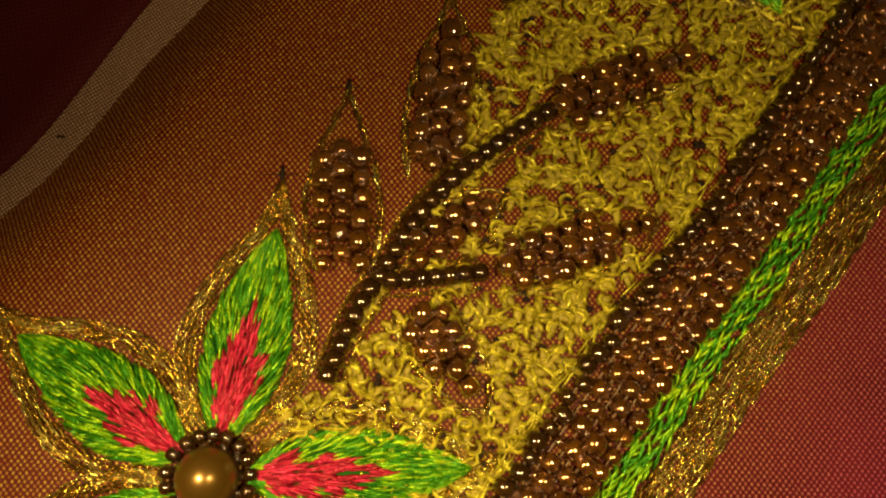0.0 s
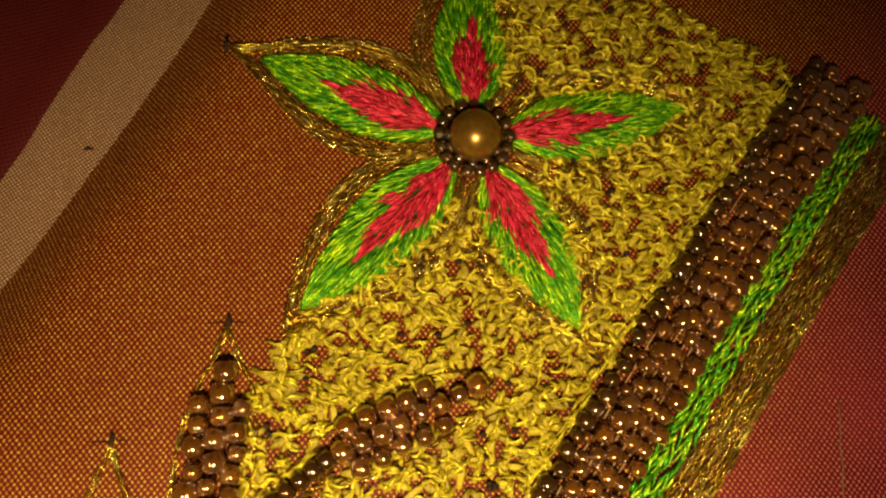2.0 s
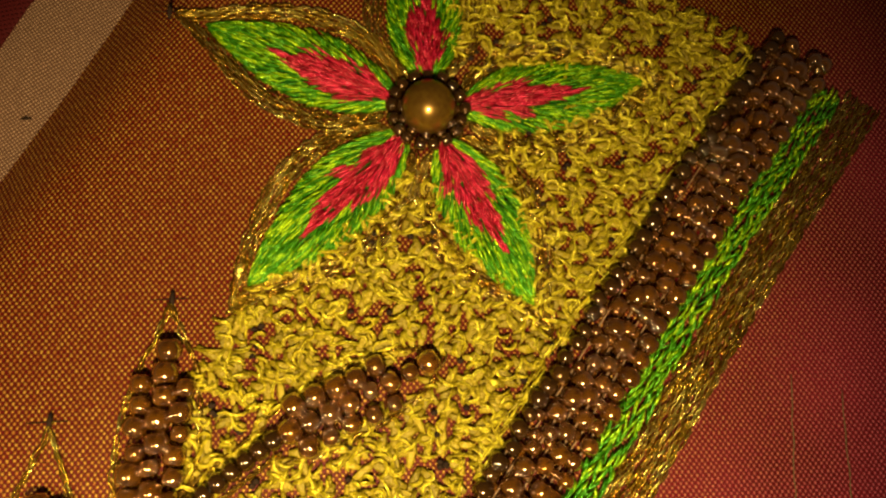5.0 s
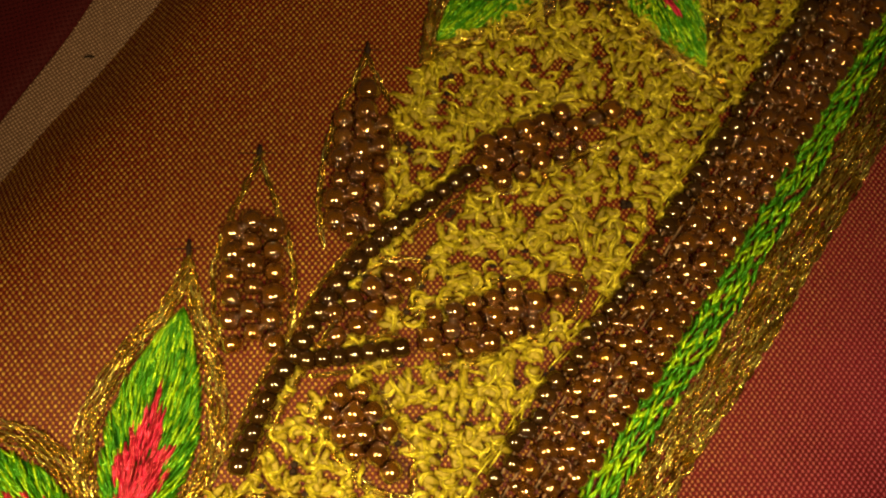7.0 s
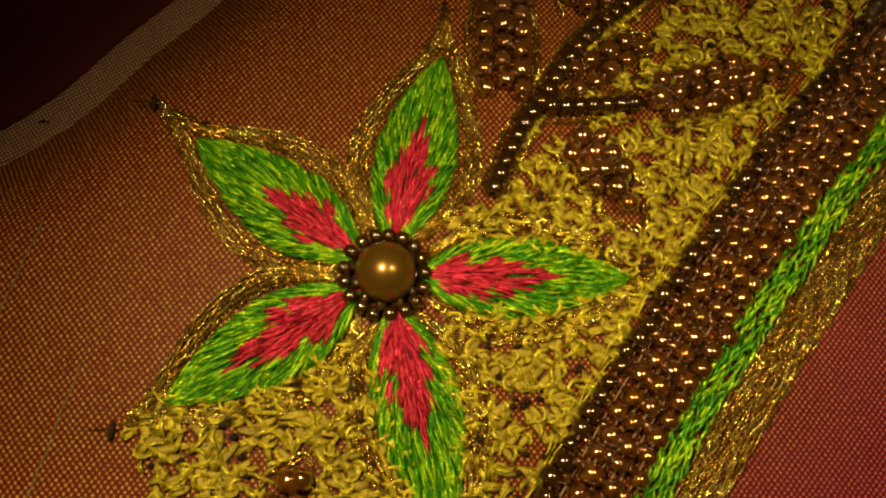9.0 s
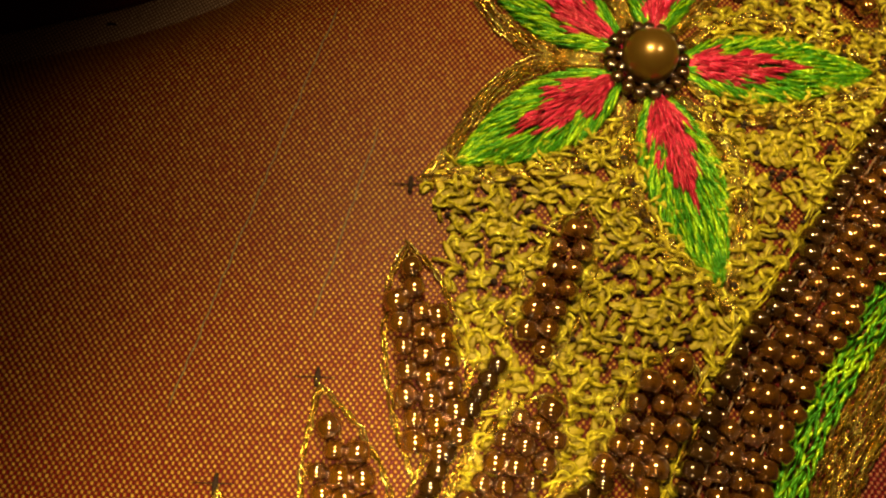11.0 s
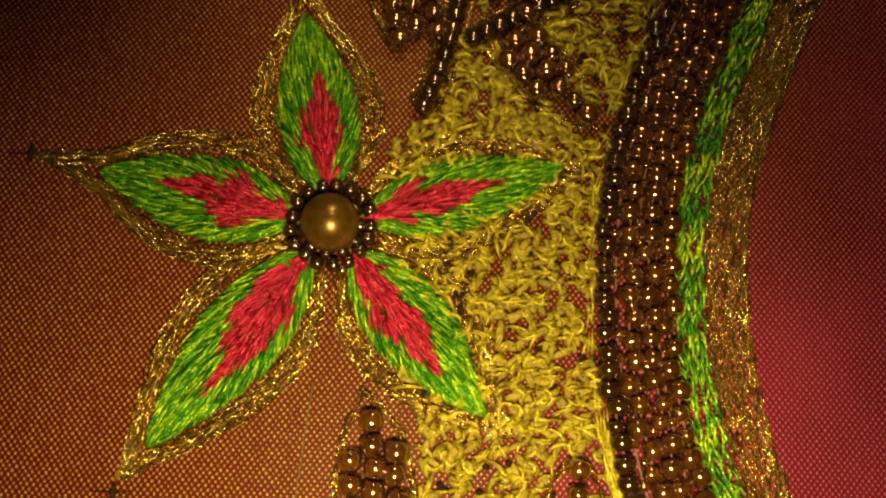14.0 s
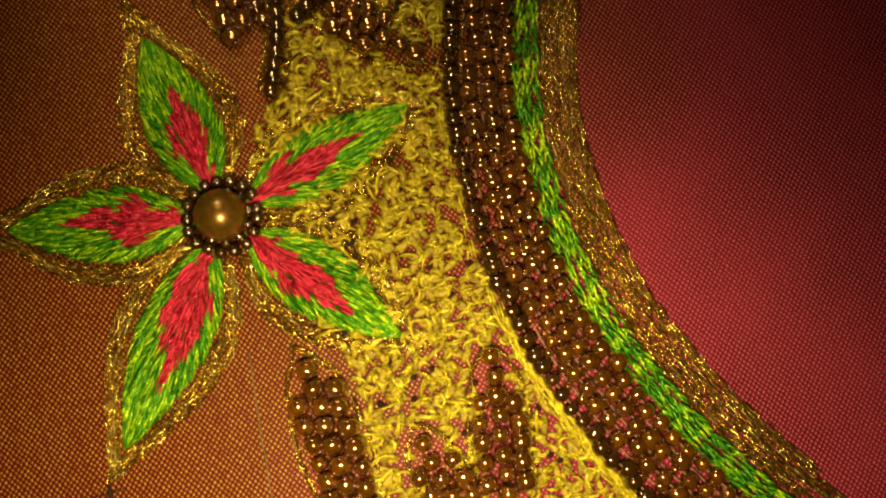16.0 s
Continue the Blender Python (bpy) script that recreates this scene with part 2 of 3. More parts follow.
def step(a, b, x):
    s = min(1.0, max(0.0, (x - a) / (b - a)))
    return s * s * (3 - 2 * s)


def ripple(x, y):
    return 0.22 * noise.noise(Vector((x / 23, y / 23, 0))) + 0.09 * noise.noise(Vector((x / 7, y / 7, 4)))


def sheet(name, height, keep, x0, x1, y0, y1, cell, mat, thick):
    bm = bmesh.new()
    nx, ny = int((x1 - x0) / cell), int((y1 - y0) / cell)
    grid = {}
    for i in range(nx + 1):
        for j in range(ny + 1):
            x, y = x0 + i * cell, y0 + j * cell
            s = beyond_fold(x, y)
            if keep(s):
                grid[i, j] = bm.verts.new((x * MM, y * MM, height(x, y, s) * MM))
    for i in range(nx):
        for j in range(ny):
            q = [grid.get(k) for k in ((i, j), (i + 1, j), (i + 1, j + 1), (i, j + 1))]
            if all(q):
                bm.faces.new(q)
    ret = bmesh.ops.extrude_face_region(bm, geom=bm.faces[:])
    bmesh.ops.translate(bm, vec=(0, 0, -thick * MM), verts=[g for g in ret["geom"] if isinstance(g, bmesh.types.BMVert)])
    bmesh.ops.recalc_face_normals(bm, faces=bm.faces[:])
    me = bpy.data.meshes.new(name)
    bm.to_mesh(me)
    bm.free()
    me.materials.append(mat)
    me.shade_smooth()
    return new(name, me)


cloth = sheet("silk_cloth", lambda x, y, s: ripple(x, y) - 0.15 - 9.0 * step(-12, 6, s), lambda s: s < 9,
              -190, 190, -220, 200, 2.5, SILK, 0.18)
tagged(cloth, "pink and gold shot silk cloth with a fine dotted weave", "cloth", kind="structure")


def strip(name, offsets, height, mat, widen=0.0):
    """Cloth laid along the fold, from one distance beyond it to another."""
    bm = bmesh.new()
    rows = []
    for o in offsets:
        far, near = shifted(FOLD, -o - widen), shifted(FOLD, -o)
        line = [n + (f - n) * step(35, 85, c[1]) for n, f, c in zip(near, far, FOLD)]
        rows.append([bm.verts.new((x * MM, y * MM, height(x, y, o) * MM)) for x, y in line])
    for p, q in zip(rows[:-1], rows[1:]):
        for i in range(len(p) - 1):
            bm.faces.new((p[i], p[i + 1], q[i + 1], q[i]))
    ret = bmesh.ops.extrude_face_region(bm, geom=bm.faces[:])
    bmesh.ops.translate(bm, vec=(0, 0, -0.15 * MM), verts=[g for g in ret["geom"] if isinstance(g, bmesh.types.BMVert)])
    bmesh.ops.recalc_face_normals(bm, faces=bm.faces[:])
    me = bpy.data.meshes.new(name)
    bm.to_mesh(me)
    bm.free()
    me.materials.append(mat)
    me.shade_smooth()
    return new(name, me)


lining = strip("muslin_strip", np.linspace(-8, 13, 22), lambda x, y, o: -6.2 + 0.5 * ripple(x * 2, y * 2) + 1.2 * step(-2, 7, o), MUSLIN)
tagged(lining, "pale loosely woven muslin strip showing under the silk fold", "lining", kind="structure")
under = strip("red_cloth", np.r_[np.linspace(2.4, 20, 14), np.linspace(24, 110, 12)],
              lambda x, y, o: -5.2 + 0.9 * step(2.4, 5, o) + 3.0 * step(5, 20, o) + ripple(x, y), RED_SILK, 5.0)
tagged(under, "dark red silk cloth lying behind the fold", "cloth", kind="structure")
table = bpy.data.meshes.new("table_top")
bm = bmesh.new()
bmesh.ops.create_cube(bm, size=1.0, matrix=Matrix.Translation((0, -0.01, -0.0195)) @ Matrix.Diagonal((0.9, 0.9, 0.02, 1)))
bm.to_mesh(table)
bm.free()
table.materials.append(RED_SILK)
tagged(new("ground", table), "dark red cloth covered work surface", "table", kind="structure")

# ---- bead band with its green and gold borders ----
EDGE = ((94.3, 77.5), (86.2, 68.6), (78.1, 59.5), (69.6, 49.4), (62.7, 40.9), (56.6, 33.7), (49.9, 25.3), (41.4, 16.0), (33.7, 6.6), (27.1, -1.5), (20.0, -10.9),
        (14.0, -19.8), (7.2, -28.5), (2.2, -36.6), (-2.6, -47.3), (-5.9, -55.4), (-8.5, -63.0), (-9.8, -69.6), (-10.4, -77.8), (-10.2, -86.0),
        (-8.4, -96.7), (-5.8, -104.7), (-1.9, -113.6), (3.5, -122.9), (9.7, -131.8))
EDGE = resample(np.array(EDGE)[::-1], 1.0)   # runs from the lower end to the cut upper end


def bead_row(parent, line, gap, mesh, z, zig=0.0, label=""):
    pts = resample(line, gap)
    cord = Soup()
    cord.tube([(x, y, z - 0.1) for x, y in pts], 0.12, 5)
    row = part("strand", cord.mesh("strand", STRING), parent, label)
    t = np.gradient(pts, axis=0)
    for i, (x, y) in enumerate(pts):
        a = math.atan2(t[i, 1], t[i, 0]) + rng.uniform(-0.4, 0.4)
        o = zig * (1 if i % 2 else -1) + rng.uniform(-0.35, 0.35)
        x, y = x + rng.uniform(-0.18, 0.18), y + rng.uniform(-0.18, 0.18)
        n = np.array((t[i, 1], -t[i, 0])) / np.linalg.norm(t[i])
        ob = part("bead", mesh, row, m=place(x + n[0] * o, y + n[1] * o, z + rng.uniform(-0.2, 0.25), a, rng.uniform(-0.15, 0.15), rng.uniform(0.8, 1.12)))
        ob.matrix_parent_inverse = Matrix.Identity(4)


band = thing("bead_band", 20, -11, "border band of amber glass beads beside a dark bronze row", "bead trim")
bead_row(band, shifted(EDGE, 0.9), 1.78, ROWBEAD, 0.9)
bead_row(band, shifted(EDGE, 3.35), 2.15, BEAD, 0.9, 0.22)
bead_row(band, shifted(EDGE, 5.35), 2.1, BEAD, 1.15, 0.25)
bead_row(band, shifted(EDGE, 7.35), 2.1, BEAD, 0.95, 0.15)

for offset in (2.2, 4.35, 6.35):   # small beads added low between the rows, for dark brown gaps and extra sparkles
    bead_row(band, shifted(EDGE, offset), 2.1, FILLER, 0.5, 0.3)

green_border = thing("green_border", 28, -15, "bright green silk chain-stitch line beside the bead band", "embroidery")
for lane, off in enumerate((8.5, 9.1, 9.7, 10.3, 10.9)):
    soup = Soup()
    line = resample(shifted(EDGE, off), 0.55)
    for i in range(len(line) - 5):
        a, b = line[i], line[i + 4]
        d = b - a
        n = np.array((d[1], -d[0])) / np.linalg.norm(d)
        lean = rng.uniform(-0.2, 0.8) * (1 if lane % 2 else -1)
        rise = rng.uniform(-0.3, 0.3)
        o = rng.uniform(-0.3, 0.3)
        ln = rng.uniform(0.5, 1.05)
        soup.tube([(*(a + d * s * ln + n * (o + lean * (s - 0.5))), 0.35 + 0.45 * math.sin(math.pi * s) + rise * (s - 0.5) + rng.uniform(0, 0.1)) for s in (0, 0.3, 0.65, 1)],
                  rng.uniform(0.11, 0.19), 5)
    part("green_braid", soup.mesh("green_braid", GREEN), green_border)

gold_border = thing("gold_border", 33, -18, "border of gold metal thread in close chain-stitch rows", "embroidery")
for off in (11.7, 12.2, 12.7, 13.2, 13.7, 14.2, 14.7, 15.2, 15.7):
    soup = Soup()
    chain(soup, shifted(EDGE, off + rng.uniform(-0.1, 0.1))[rng.randint(0, 6):], rng.uniform(1.2, 1.8), 0.24, 0.2, 0.12)
    part("gold_braid", soup.mesh("gold_braid", GOLD), gold_border)


# ---- flowers ----
def petal_half(u, w):
    return w * max(0.0, math.sin(math.pi * min(1, max(0, u)) ** 0.82)) ** 0.85


def flower(cx, cy, petals, label):
    """petals: green tip, gold tip, red tip, half width."""
    f = thing("embroidered_flower", cx, cy, label, "embroidered flower", "flowers along the border")
    for gx, gy, ox, oy, rx, ry, w in petals:
        c = np.array((cx, cy))
        ax = np.array((gx, gy)) - c
        length = np.linalg.norm(ax)
        ax = ax / length
        nx = np.array((-ax[1], ax[0]))
        r0 = 3.2
        span = length - r0
        red = (np.linalg.norm(np.array((rx, ry)) - c) - r0) / span
        red_off = float(np.dot(np.array((rx, ry)) - c, nx))

        def at(u, v, z):
            h = petal_half(u, w)
            xy = c + ax * (r0 + u * span) + nx * v * h
            return (xy[0], xy[1], z + 0.75 * (1 - v * v) * min(1, h / 2.5))

        bm = bmesh.new()
        cols = []
        for i in range(25):
            cols.append([bm.verts.new(Vector(at(i / 24, j / 5 * 0.94, 0.0 if abs(j) < 5 else -0.2)) * MM) for j in range(-5, 6)])
        for i in range(24):
            for j in range(10):
                bm.faces.new((cols[i][j], cols[i + 1][j], cols[i + 1][j + 1], cols[i][j + 1]))
        bmesh.ops.remove_doubles(bm, verts=bm.verts[:], dist=1e-6)
        bmesh.ops.recalc_face_normals(bm, faces=bm.faces[:])
        me = bpy.data.meshes.new("petal")
        bm.to_mesh(me)
        bm.free()
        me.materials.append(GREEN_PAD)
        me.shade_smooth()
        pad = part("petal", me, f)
        greens, reds = Soup(), Soup()
        teeth = [rng.uniform(0.2, 1.0) for _ in range(30)]
        for k in range(1250):
            u, v = rng.uniform(-0.02, 0.98), rng.uniform(-1, 1)
            h = petal_half(u, w)
            if h < 0.15:
                continue
            mid = red_off * max(0.0, u / max(red, 0.1)) / max(h, 0.6) * 0.6
            s = u / red
            width = 0.0 if s > 1 else (0.17 + 0.38 * math.sin(math.pi * min(1, 0.12 + s * 0.85))) * (1 - s ** 3) * (0.28 + 1.1 * teeth[int(s * 13) + (14 if v > mid else 0)])
            is_red = abs(v - mid) < width and s < 1
            lean = (v - (mid if is_red else 0)) * rng.uniform(0.15, 0.55)
            ln = rng.uniform(1.2, 2.8) / span
            arch, slope = rng.uniform(0.05, 0.32), rng.uniform(-0.12, 0.2)
            pts = []
            for q in (0, 0.33, 0.66, 1):
                uu = u + ln * (q - 0.35)
                vv = v + lean * (q - 0.35) * 0.8
                if uu > 1.0 or abs(vv) > 1.04:
                    break
                zz = 0.02 + (0.16 if is_red else 0.06) + arch * math.sin(math.pi * q) + slope * q + rng.uniform(0, 0.06)
                pts.append(at(uu, vv, zz))
            if len(pts) > 2:
                (reds if is_red else greens).tube(pts, rng.uniform(0.07, 0.125), 4)
                if is_red:   # the red is worked twice
                    reds.tube([(x + rng.uniform(-0.12, 0.12), y + rng.uniform(-0.12, 0.12), z - 0.06) for x, y, z in pts], 0.12, 4)
        for sub, nm, mt in ((greens, "green_stitching", GREEN), (reds, "red_stitching", RED)):
            ob = part(nm, sub.mesh(nm, mt), pad)
            ob.matrix_parent_inverse = Matrix.Identity(4)
        gold = Soup()
        tip = np.array((ox, oy))
        for grow, end in ((0.7, 0.5), (1.25, 0.65), (1.8, 0.85), (2.35, 1.0)):
            for side in (-1, 1):
                line = []
                for u in np.linspace(0.06, 0.97, 12):
                    h = petal_half(u, w) + grow * min(1.0, 0.35 + 2 * u) * (1 - max(0, u - 0.6) * 0.8)
                    base = c + ax * (r0 + u * span)
                    line.append(base + nx * side * h)
                line.append(np.array((gx, gy)) + (tip - np.array((gx, gy))) * end)
                chain(gold, line, 1.5, 0.28, 0.2, 0.115)
        ob = part("gold_outline", gold.mesh("gold_outline", GOLD), pad, "sparkling gold metal thread outline")
        ob.matrix_parent_inverse = Matrix.Identity(4)
    part("pearl", BIG_PEARL, f, "large antique gold pearl", Matrix.Translation((cx * MM, cy * MM, 1.9 * MM)))
    for k in range(17):
        a = k * 2 * math.pi / 17 + rng.uniform(-0.04, 0.04)
        r = 4.0 + rng.uniform(-0.15, 0.15)
        part("bead", SMALL, f, m=place(cx + r * math.cos(a), cy + r * math.sin(a), 1.0 + rng.uniform(-0.1, 0.2), a + math.pi / 2, 0))
    for k in range(11):
        a = k * 2 * math.pi / 11
        part("bead", SMALL, f, m=place(cx + 2.9 * math.cos(a), cy + 2.9 * math.sin(a), 0.7, a + math.pi / 2, 0, 0.9))
    return f


flower(52.7, 69.9, ((29.2, 81.6, 26.0, 83.1, 35.5, 77.6, 4.4), (54.2, 93.1, 54.3, 96.8, 54.4, 85.1, 4.4), (78.3, 72.5, 82.0, 72.3, 70.5, 71.4, 4.3),
                    (62.0, 47.6, 63.6, 44.1, 59.6, 53.5, 4.3), (32.5, 52.0, 30.8, 49.4, 38.7, 56.4, 4.4)),
       "five-petalled green and red silk flower near the band's cut end")
flower(-0.2, 0.4, ((-19.4, 14.7, -23.1, 18.3, -12.2, 9.0, 4.4), (5.9, 24.7, 6.5, 29.9, 3.9, 17.0, 4.3), (24.7, 0.1, 27.5, 1.0, 17.4, 0.1, 4.3),
              (5.6, -24.3, 6.3, -27.0, 3.7, -16.1, 4.3), (-20.7, -11.7, -24.2, -13.4, -15.3, -9.3, 4.3)),
       "five-petalled flower in green and red silk between two leaf sprays")
flower(-37.0, -72.1, ((-60.7, -66.9, -66.5, -65.5, -54.2, -67.9, 4.4), (-40.7, -49.0, -41.8, -43.5, -38.6, -55.8, 4.3), (-13.2, -65.2, -10.8, -65.5, -19.3, -67.2, 4.0),
                      (-21.4, -90.8, -18.7, -92.8, -26.3, -87.7, 4.2), (-53.7, -94.0, -56.0, -96.9, -47.9, -89.6, 4.3)),
       "five-petalled flower in green and red silk beside the curved bead band")


# ---- beaded leaves and stems ----
LEAVES = []


def leaf(bx, by, tx, ty, ox, oy, w, label="pointed leaf of amber glass beads with a gold thread outline"):
    lf = thing("beaded_leaf", bx, by, label, "beaded leaf", "beaded leaves")
    b, t = np.array((bx, by)), np.array((tx, ty))
    ax = t - b
    length = np.linalg.norm(ax)
    ax /= length
    nx = np.array((-ax[1], ax[0]))
    ang = math.atan2(ax[1], ax[0])
    LEAVES.append((b, t, w))

    def half(s):
        return w / 2 * math.sin(math.pi * min(1, max(0, 0.14 + 0.80 * s))) ** 0.6

    lanes = max(2, int(round(w / 2.0)))
    for k in range(lanes):
        off = (k - (lanes - 1) / 2) * 2.0
        s = 0.9 + (1.05 if k % 2 else 0)
        while s < length + 0.3:
            if abs(off) < half(s / length) - 0.2 or (abs(off) < 0.9 and s > length - 2.2):
                squeeze = 0.45 if s > length - 1.8 else 1
                o = off * squeeze + rng.uniform(-0.24, 0.24)
                xy = b + ax * s + nx * o
                part("bead", BEAD, lf, m=place(xy[0], xy[1], 0.85 + 0.25 * (1 - abs(off) / w * 2) + rng.uniform(-0.1, 0.15),
                                               ang + rng.uniform(-0.3, 0.3), rng.uniform(-0.2, 0.2), rng.uniform(0.85, 1.2)))
            s += 2.1 + rng.uniform(-0.1, 0.25)
    gold = Soup()
    tip = np.array((ox, oy))
    for side in (-1, 1):
        line = [b + nx * side * (half(s) + 0.75) + ax * length * s for s in np.linspace(0.02, 0.93, 9)]
        line.append(tip)
        chain(gold, line, 1.8, 0.26, 0.25, 0.13)
    part("gold_outline", gold.mesh("gold_outline", GOLD), lf)


for row in ((22.1, 28.9, 25.0, 46.2, 24.9, 50.3, 6.2), (12.4, 19.7, 12.9, 34.2, 13.6, 39.5, 6.4),
            (34.5, 36.2, 50.5, 42.7, 52.0, 43.1, 5.4), (27.4, 19.3, 44.4, 23.9, 45.8, 24.3, 5.4),
            (19.3, 20.9, 28.3, 26.9, 29.6, 27.6, 4.8), (19.3, 16.8, 25.7, 6.4, 26.4, 5.2, 5.2),
            (-28.4, -52.3, -32.0, -37.6, -33.1, -34.0, 6.4), (-21.9, -41.9, -24.9, -22.3, -25.3, -20.2, 6.0),
            (-13.9, -31.1, -8.0, -17.8, -7.5, -16.4, 5.0), (-19.4, -48.2, -12.0, -36.0, -11.2, -34.8, 6.4),
            (-5.9, -43.0, 1.0, -31.7, 1.5, -30.4, 6.2), (-19.6, -50.2, -11.0, -59.8, -10.2, -60.8, 5.2),
            (-31.2, -108.4, -32.5, -90.6, -33.3, -88.3, 6.4), (-19.5, -115.0, -22.5, -101.8, -22.7, -100.1, 5.2),
            (-15.4, -112.3, -12.3, -95.6, -12.4, -94.0, 5.6), (-28.9, -114.6, -42.5, -109.5, -45.6, -108.4, 5.4)):
    leaf(*row)


def stem(pts, label="curved stem of closely strung dark bronze beads"):
    st = thing("bead_strand", *pts[0], label, "bead strand", "bead strands")
    line = resample(pts, 1.6)
    cord = Soup()
    cord.tube([(x, y, 0.85) for x, y in line], 0.12, 5)
    part("string", cord.mesh("string", STRING), st)
    t = np.gradient(line, axis=0)
    for i, (x, y) in enumerate(line):
        part("bead", ROWBEAD, st, m=place(x, y, 0.95 + rng.uniform(-0.05, 0.1), math.atan2(t[i, 1], t[i, 0]) + rng.uniform(-0.12, 0.12), 0, rng.uniform(0.95, 1.05)))
    for side in (-1.5, 1.5):
        edge = resample(shifted(line, side), 0.3)
        for ply in (0, math.pi):
            gold = Soup()
            across = shifted(edge, 1.0) - edge
            gold.tube([(*(edge[i] + across[i] * 0.17 * math.sin(i * 0.9 + ply)), 0.3 + 0.15 * math.cos(i * 0.9 + ply)) for i in range(len(edge))], 0.13, 5)
            part("gold_thread", gold.mesh("gold_thread", GOLD), st)
    LEAVES.append((np.array(pts[0]), np.array(pts[-1]), 2.0))


stem(((11.0, 9.5), (14.0, 15.9), (16.8, 19.9), (20.3, 25.2), (23.7, 28.8), (27.9, 32.1), (32.7, 35.3), (34.5, 36.4)))
stem(((17.5, 18.7), (20.5, 18.8), (26.5, 19.2)))
stem(((-28.0, -59.4), (-26.3, -55.1), (-25.3, -51.9), (-24.1, -46.4), (-22.2, -41.6), (-19.1, -36.0), (-16.7, -32.2)))
stem(((-22.8, -51.5), (-18.0, -48.8), (-12.7, -46.0), (-7.4, -42.7)))

# ---- yellow filling of looped knots ----
FILL = [(56.2, 96.3), (64.9, 96.0), (71.3, 93.9), (77.2, 88.2), (83.0, 82.5), (92.1, 77.3)]
FILL += [tuple(p) for p in EDGE[::-6] if p[1] < 74]
FILL += [(-21.5, -130.5), (-29.4, -106.4), (-27.4, -95.7), (-27.5, -91.8), (-37.0, -72.0), (-28.0, -59.4), (-24.6, -48.9), (-22.2, -41.6),
         (-17.0, -32.5), (-20.3, -31.5), (-20.9, -26.7), (-22.2, -17.4), (-24.4, -13.6), (-0.2, 0.4), (10.8, 9.0), (16.8, 21.0), (24.3, 30.0),
         (25.8, 35.8), (27.0, 44.2), (30.7, 49.3), (52.7, 69.9)]


def inside(x, y):
    hit = False
    for (x0, y0), (x1, y1) in zip(FILL, FILL[1:] + FILL[:1]):
        if (y0 > y) != (y1 > y) and x < x0 + (y - y0) / (y1 - y0) * (x1 - x0):
            hit = not hit
    return hit


def on_leaf(x, y):
    p = np.array((x, y))
    for b, t, w in LEAVES:
        d = t - b
        s = min(1, max(0, np.dot(p - b, d) / np.dot(d, d)))
        if np.linalg.norm(p - b - d * s) < w * 0.36:
            return True
    return any((x - cx) ** 2 + (y - cy) ** 2 < 64 for cx, cy in ((52.7, 69.9), (-0.2, 0.4), (-37.0, -72.1)))


filling = thing("yellow_filling", 20, 0, "mustard yellow silk knots and loops filling the ground", "embroidery", kind="stuff")
loops, pads, specks = Soup(), Soup(), Soup()


def floss(line, thick, plies=5):
    """A soft silk stitch along a line of (x, y, z): a dull core and fine loose strands that twist over it."""
    p = np.asarray(line, float)
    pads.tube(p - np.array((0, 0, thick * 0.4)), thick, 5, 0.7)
    t = np.gradient(p, axis=0)
    t /= np.linalg.norm(t, axis=1)[:, None] + 1e-9
    side = np.cross(t, (0, 0, 1.0))
    side /= np.linalg.norm(side, axis=1)[:, None] + 1e-9
    d = np.r_[0, np.cumsum(np.linalg.norm(np.diff(p, axis=0), axis=1))]
    for k in range(plies):
        a = rng.uniform(-1.1, 1.1) + (d - d[-1] / 2) * rng.uniform(0.5, 1.1)
        r = thick * rng.uniform(0.9, 1.3)
        pts = p + side * (r * np.sin(a))[:, None] + np.array((0, 0, 1.0)) * (r * 0.8 * np.cos(a) - thick * 0.3)[:, None]
        pts = pts[rng.randint(0, 1):len(pts) - rng.randint(0, 1)]
        loops.tube(pts + np.array([(rng.uniform(-0.05, 0.05), rng.uniform(-0.05, 0.05), rng.uniform(-0.02, 0.06)) for _ in pts]), rng.uniform(0.042, 0.075), 4)


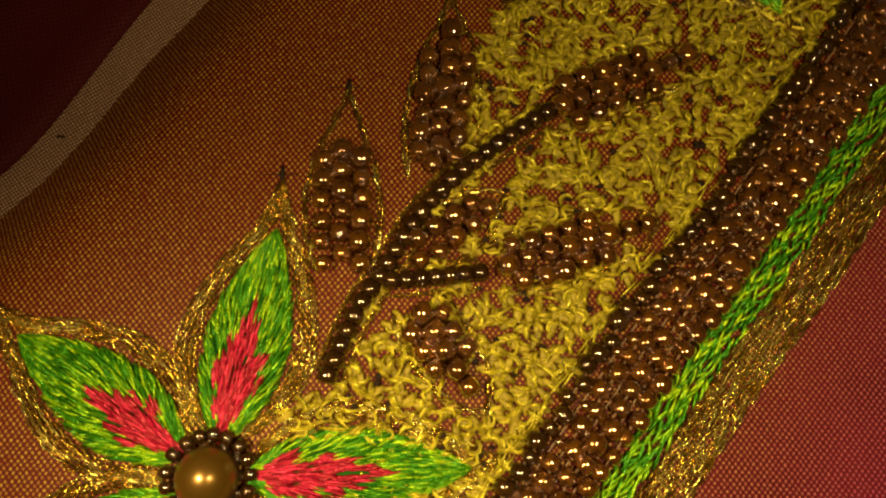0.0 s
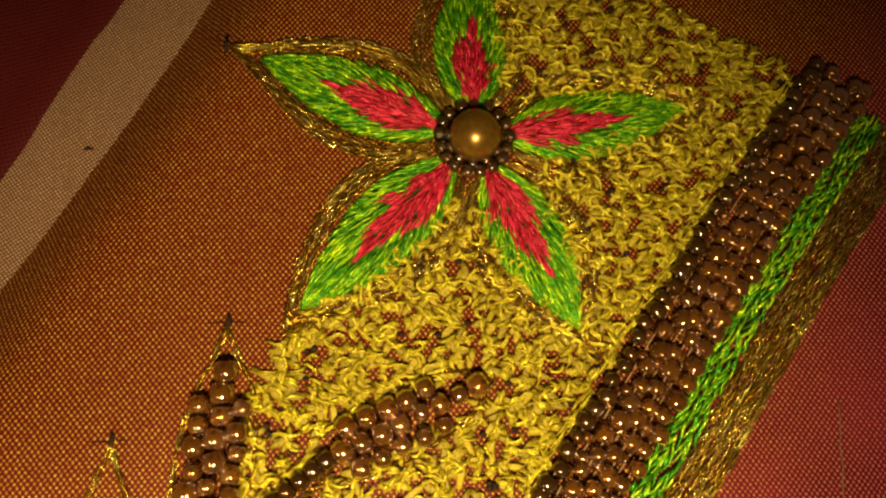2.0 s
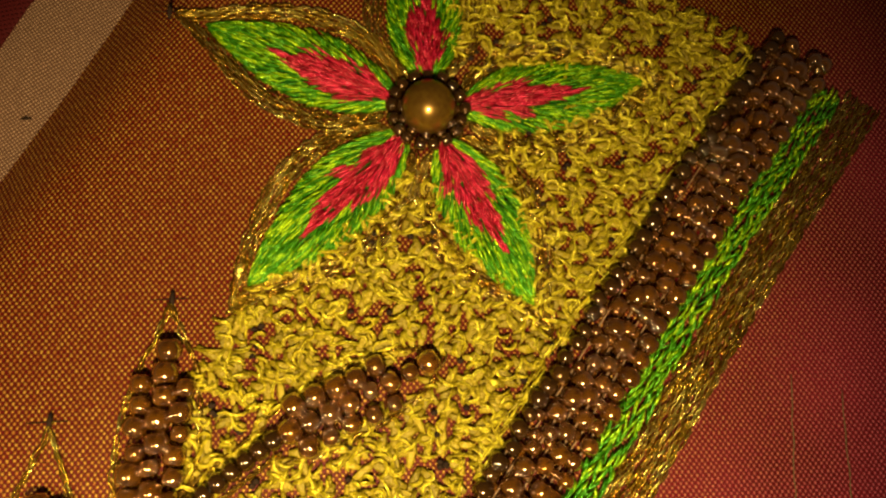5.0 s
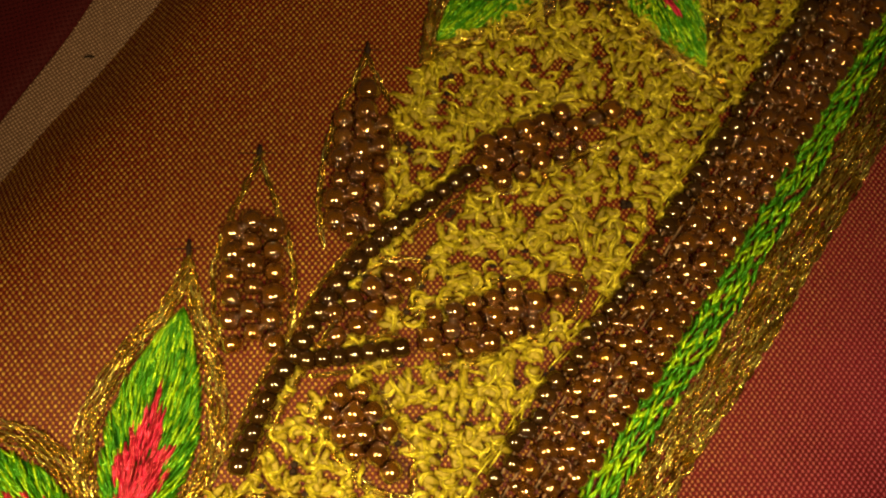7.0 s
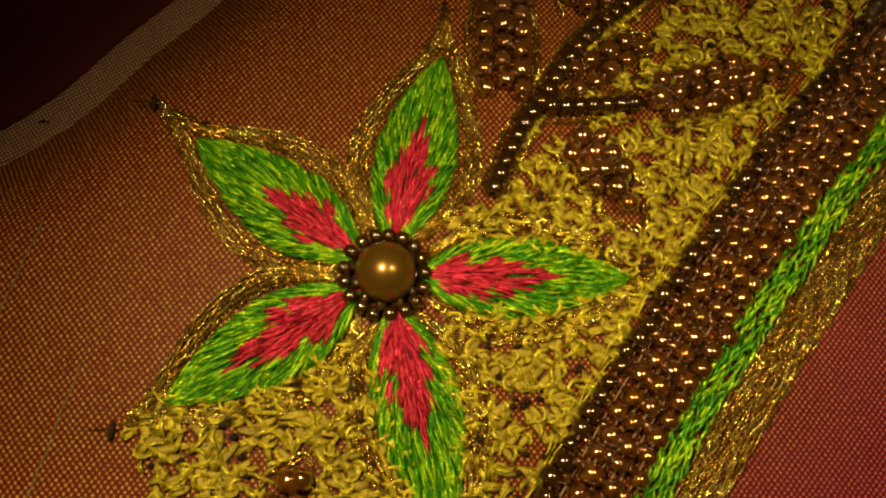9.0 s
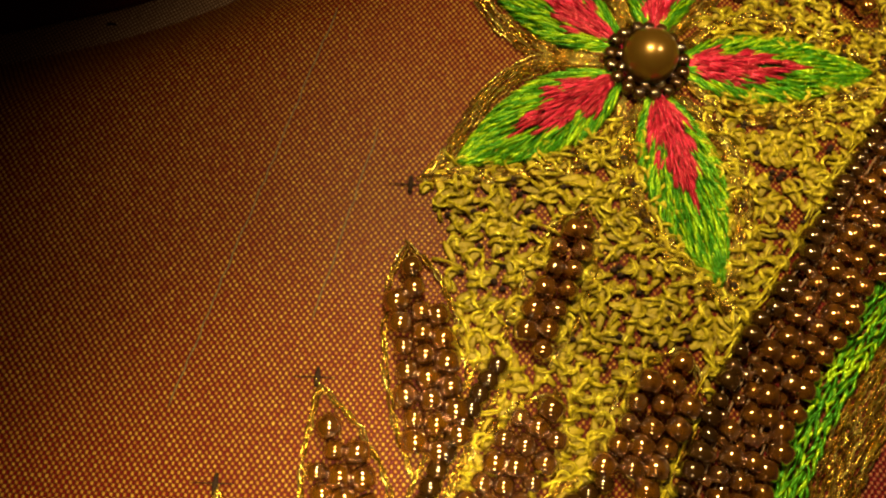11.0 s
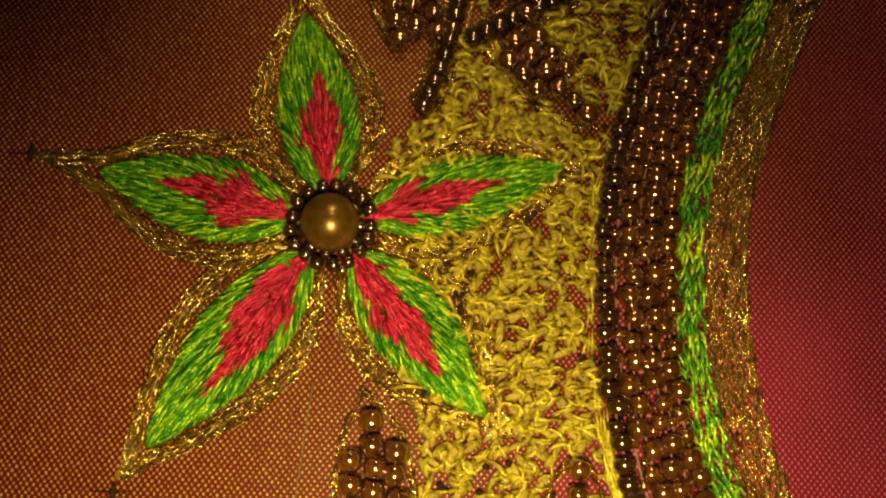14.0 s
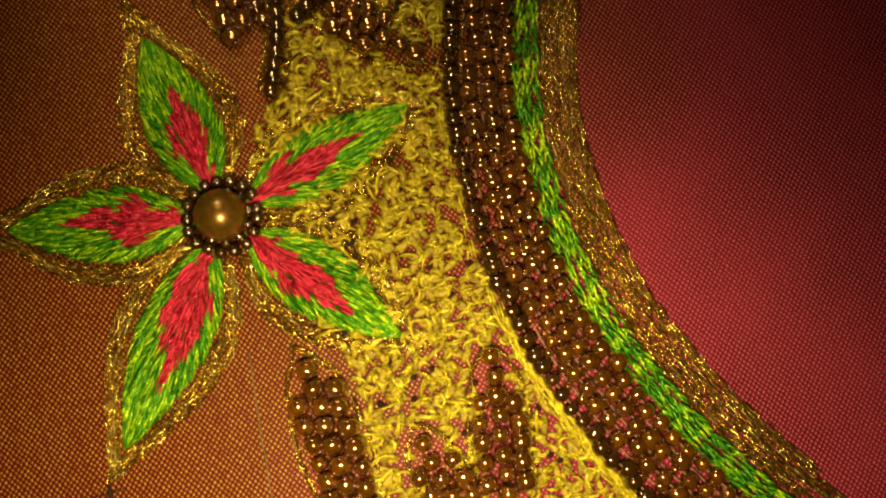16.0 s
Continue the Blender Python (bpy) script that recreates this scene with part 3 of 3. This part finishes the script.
y = -125.0
while y < 99:
    x = -36.0
    while x < 92:
        px, py = x + rng.uniform(-0.6, 0.6), y + rng.uniform(-0.6, 0.6)
        x += 1.15
        if not inside(px, py) or on_leaf(px, py):
            continue
        bare = noise.noise(Vector((px / 1.9, py / 2.6, 9.0)))
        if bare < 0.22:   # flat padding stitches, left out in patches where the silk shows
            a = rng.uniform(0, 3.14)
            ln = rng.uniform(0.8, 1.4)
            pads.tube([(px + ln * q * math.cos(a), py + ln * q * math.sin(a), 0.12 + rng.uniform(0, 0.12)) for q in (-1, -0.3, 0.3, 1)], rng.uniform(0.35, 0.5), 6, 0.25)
        if bare > 0.3:
            # dark lumps put in for the shaded holes between stitches
            if rng.random() < 0.6:
                specks.tube([(px - 0.3, py, 0.22), (px, py + 0.1, 0.3), (px + 0.3, py, 0.22)], rng.uniform(0.25, 0.42), 6)
            continue
        kind = rng.random()
        turn = rng.uniform(0, 6.28)
        hump = rng.uniform(0.15, 0.4)
        if kind < 0.45:     # small hooked loop
            r, sweep = rng.uniform(0.5, 0.9), rng.uniform(2.2, 4.2)
        elif kind < 0.85:   # bowed stitch
            r, sweep = rng.uniform(1.0, 1.8), rng.uniform(1.1, 1.7)
        else:               # nearly straight stitch
            r, sweep = rng.uniform(3.0, 6.0), rng.uniform(0.5, 0.7)
        cx, cy = px - r * math.cos(turn + sweep / 2) * (0.3 if kind < 0.45 else 1), py - r * math.sin(turn + sweep / 2) * (0.3 if kind < 0.45 else 1)
        steps = 7 if kind < 0.45 else 5
        squash = rng.uniform(0.7, 1.0)
        line = []
        for q in np.linspace(0, 1, steps):
            a = turn + sweep * q
            line.append((cx + r * math.cos(a), cy + r * squash * math.sin(a), 0.3 + hump * math.sin(math.pi * q)))
        floss(line, rng.uniform(0.12, 0.2))
    y += 1.12
for off in (-1.0, -0.75, -0.5, -0.3):
    line = resample(shifted(EDGE, off), 0.5)
    for i in range(0, len(line) - 6, 1):
        a, b = line[i], line[i + 5]
        d = b - a
        n = np.array((d[1], -d[0])) / np.linalg.norm(d)
        if a[1] > -92 and rng.random() < 0.86:   # only the lower stretch is closely edged
            continue
        o = rng.uniform(-0.2, 0.2)
        k = rng.uniform(-0.3, 0.5)
        loops.tube([(*(a + d * q + n * (o + k * q)), 0.2 + 0.4 * math.sin(math.pi * q) + rng.uniform(0, 0.15)) for q in (0, 0.3, 0.7, 1)], rng.uniform(0.06, 0.1), 4)
part("loops", loops.mesh("loops", YELLOW), filling)
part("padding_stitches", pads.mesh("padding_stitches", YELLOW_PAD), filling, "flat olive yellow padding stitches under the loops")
part("dark_holes", specks.mesh("dark_holes", DARK), filling, "dark lumps standing in for shaded holes between the loops")

# ---- dark pin stitches at the points of leaves and petals ----
for x, y in ((25.1, 51.2), (13.5, 40.1), (6.4, 30.5), (-23.8, 18.8), (-25.1, -14.0), (-33.4, -33.4), (-41.9, -42.9), (-67.4, -65.3),
             (-56.3, -98.0), (-46.2, -108.4), (25.4, 83.4)):
    mark = Soup()
    mark.tube([(x - 0.1, y - 0.9, 0.15), (x, y, 0.32), (x + 0.05, y + 0.9, 0.15)], 0.3, 6)
    mark.tube([(x - 2.2, y + 0.1, 0.02), (x, y + 0.05, 0.1), (x + 1.6, y, 0.02)], 0.07, 4)
    tagged(new("pin_stitch", mark.mesh("pin_stitch", DARK)), "short dark thread stitch at a gold outline's point", "stitch", "pin stitches")

# ---- pulled threads in the silk ----
for ends in (((-28.5, -7.7), (-34.2, -28.1)), ((-38.3, -87.3), (-40.9, -114.2)), ((89.2, 38.0), (84.1, 6.9)), ((94.7, 35.9), (90.2, 0.5)), ((-33.3, 6.6), (-46.9, -36.3))):
    line = resample(ends, 1.2)
    pull = Soup()
    pull.tube([(x + rng.uniform(-0.12, 0.12), y, ripple(x, y) - 0.12 + rng.uniform(-0.03, 0.06)) for x, y in line], 0.07, 4)
    tagged(new("pulled_thread", pull.mesh("pulled_thread", SLUB)), "single darker pulled thread running through the pink silk", "thread", "pulled threads")

# ---- dark tacking stitches in the muslin ----
for k in (31, 44, 57, 68, 80):
    x, y = shifted(FOLD, -1.0)[k]
    tack = Soup()
    tack.tube([(x - 0.6, y, -5.9), (x, y + 0.05, -5.75), (x + 0.5, y, -5.9)], 0.2, 5)
    tagged(new("tacking_stitch", tack.mesh("tacking_stitch", DARK)), "short dark tacking stitch in the pale muslin strip", "stitch", "tacking stitches")
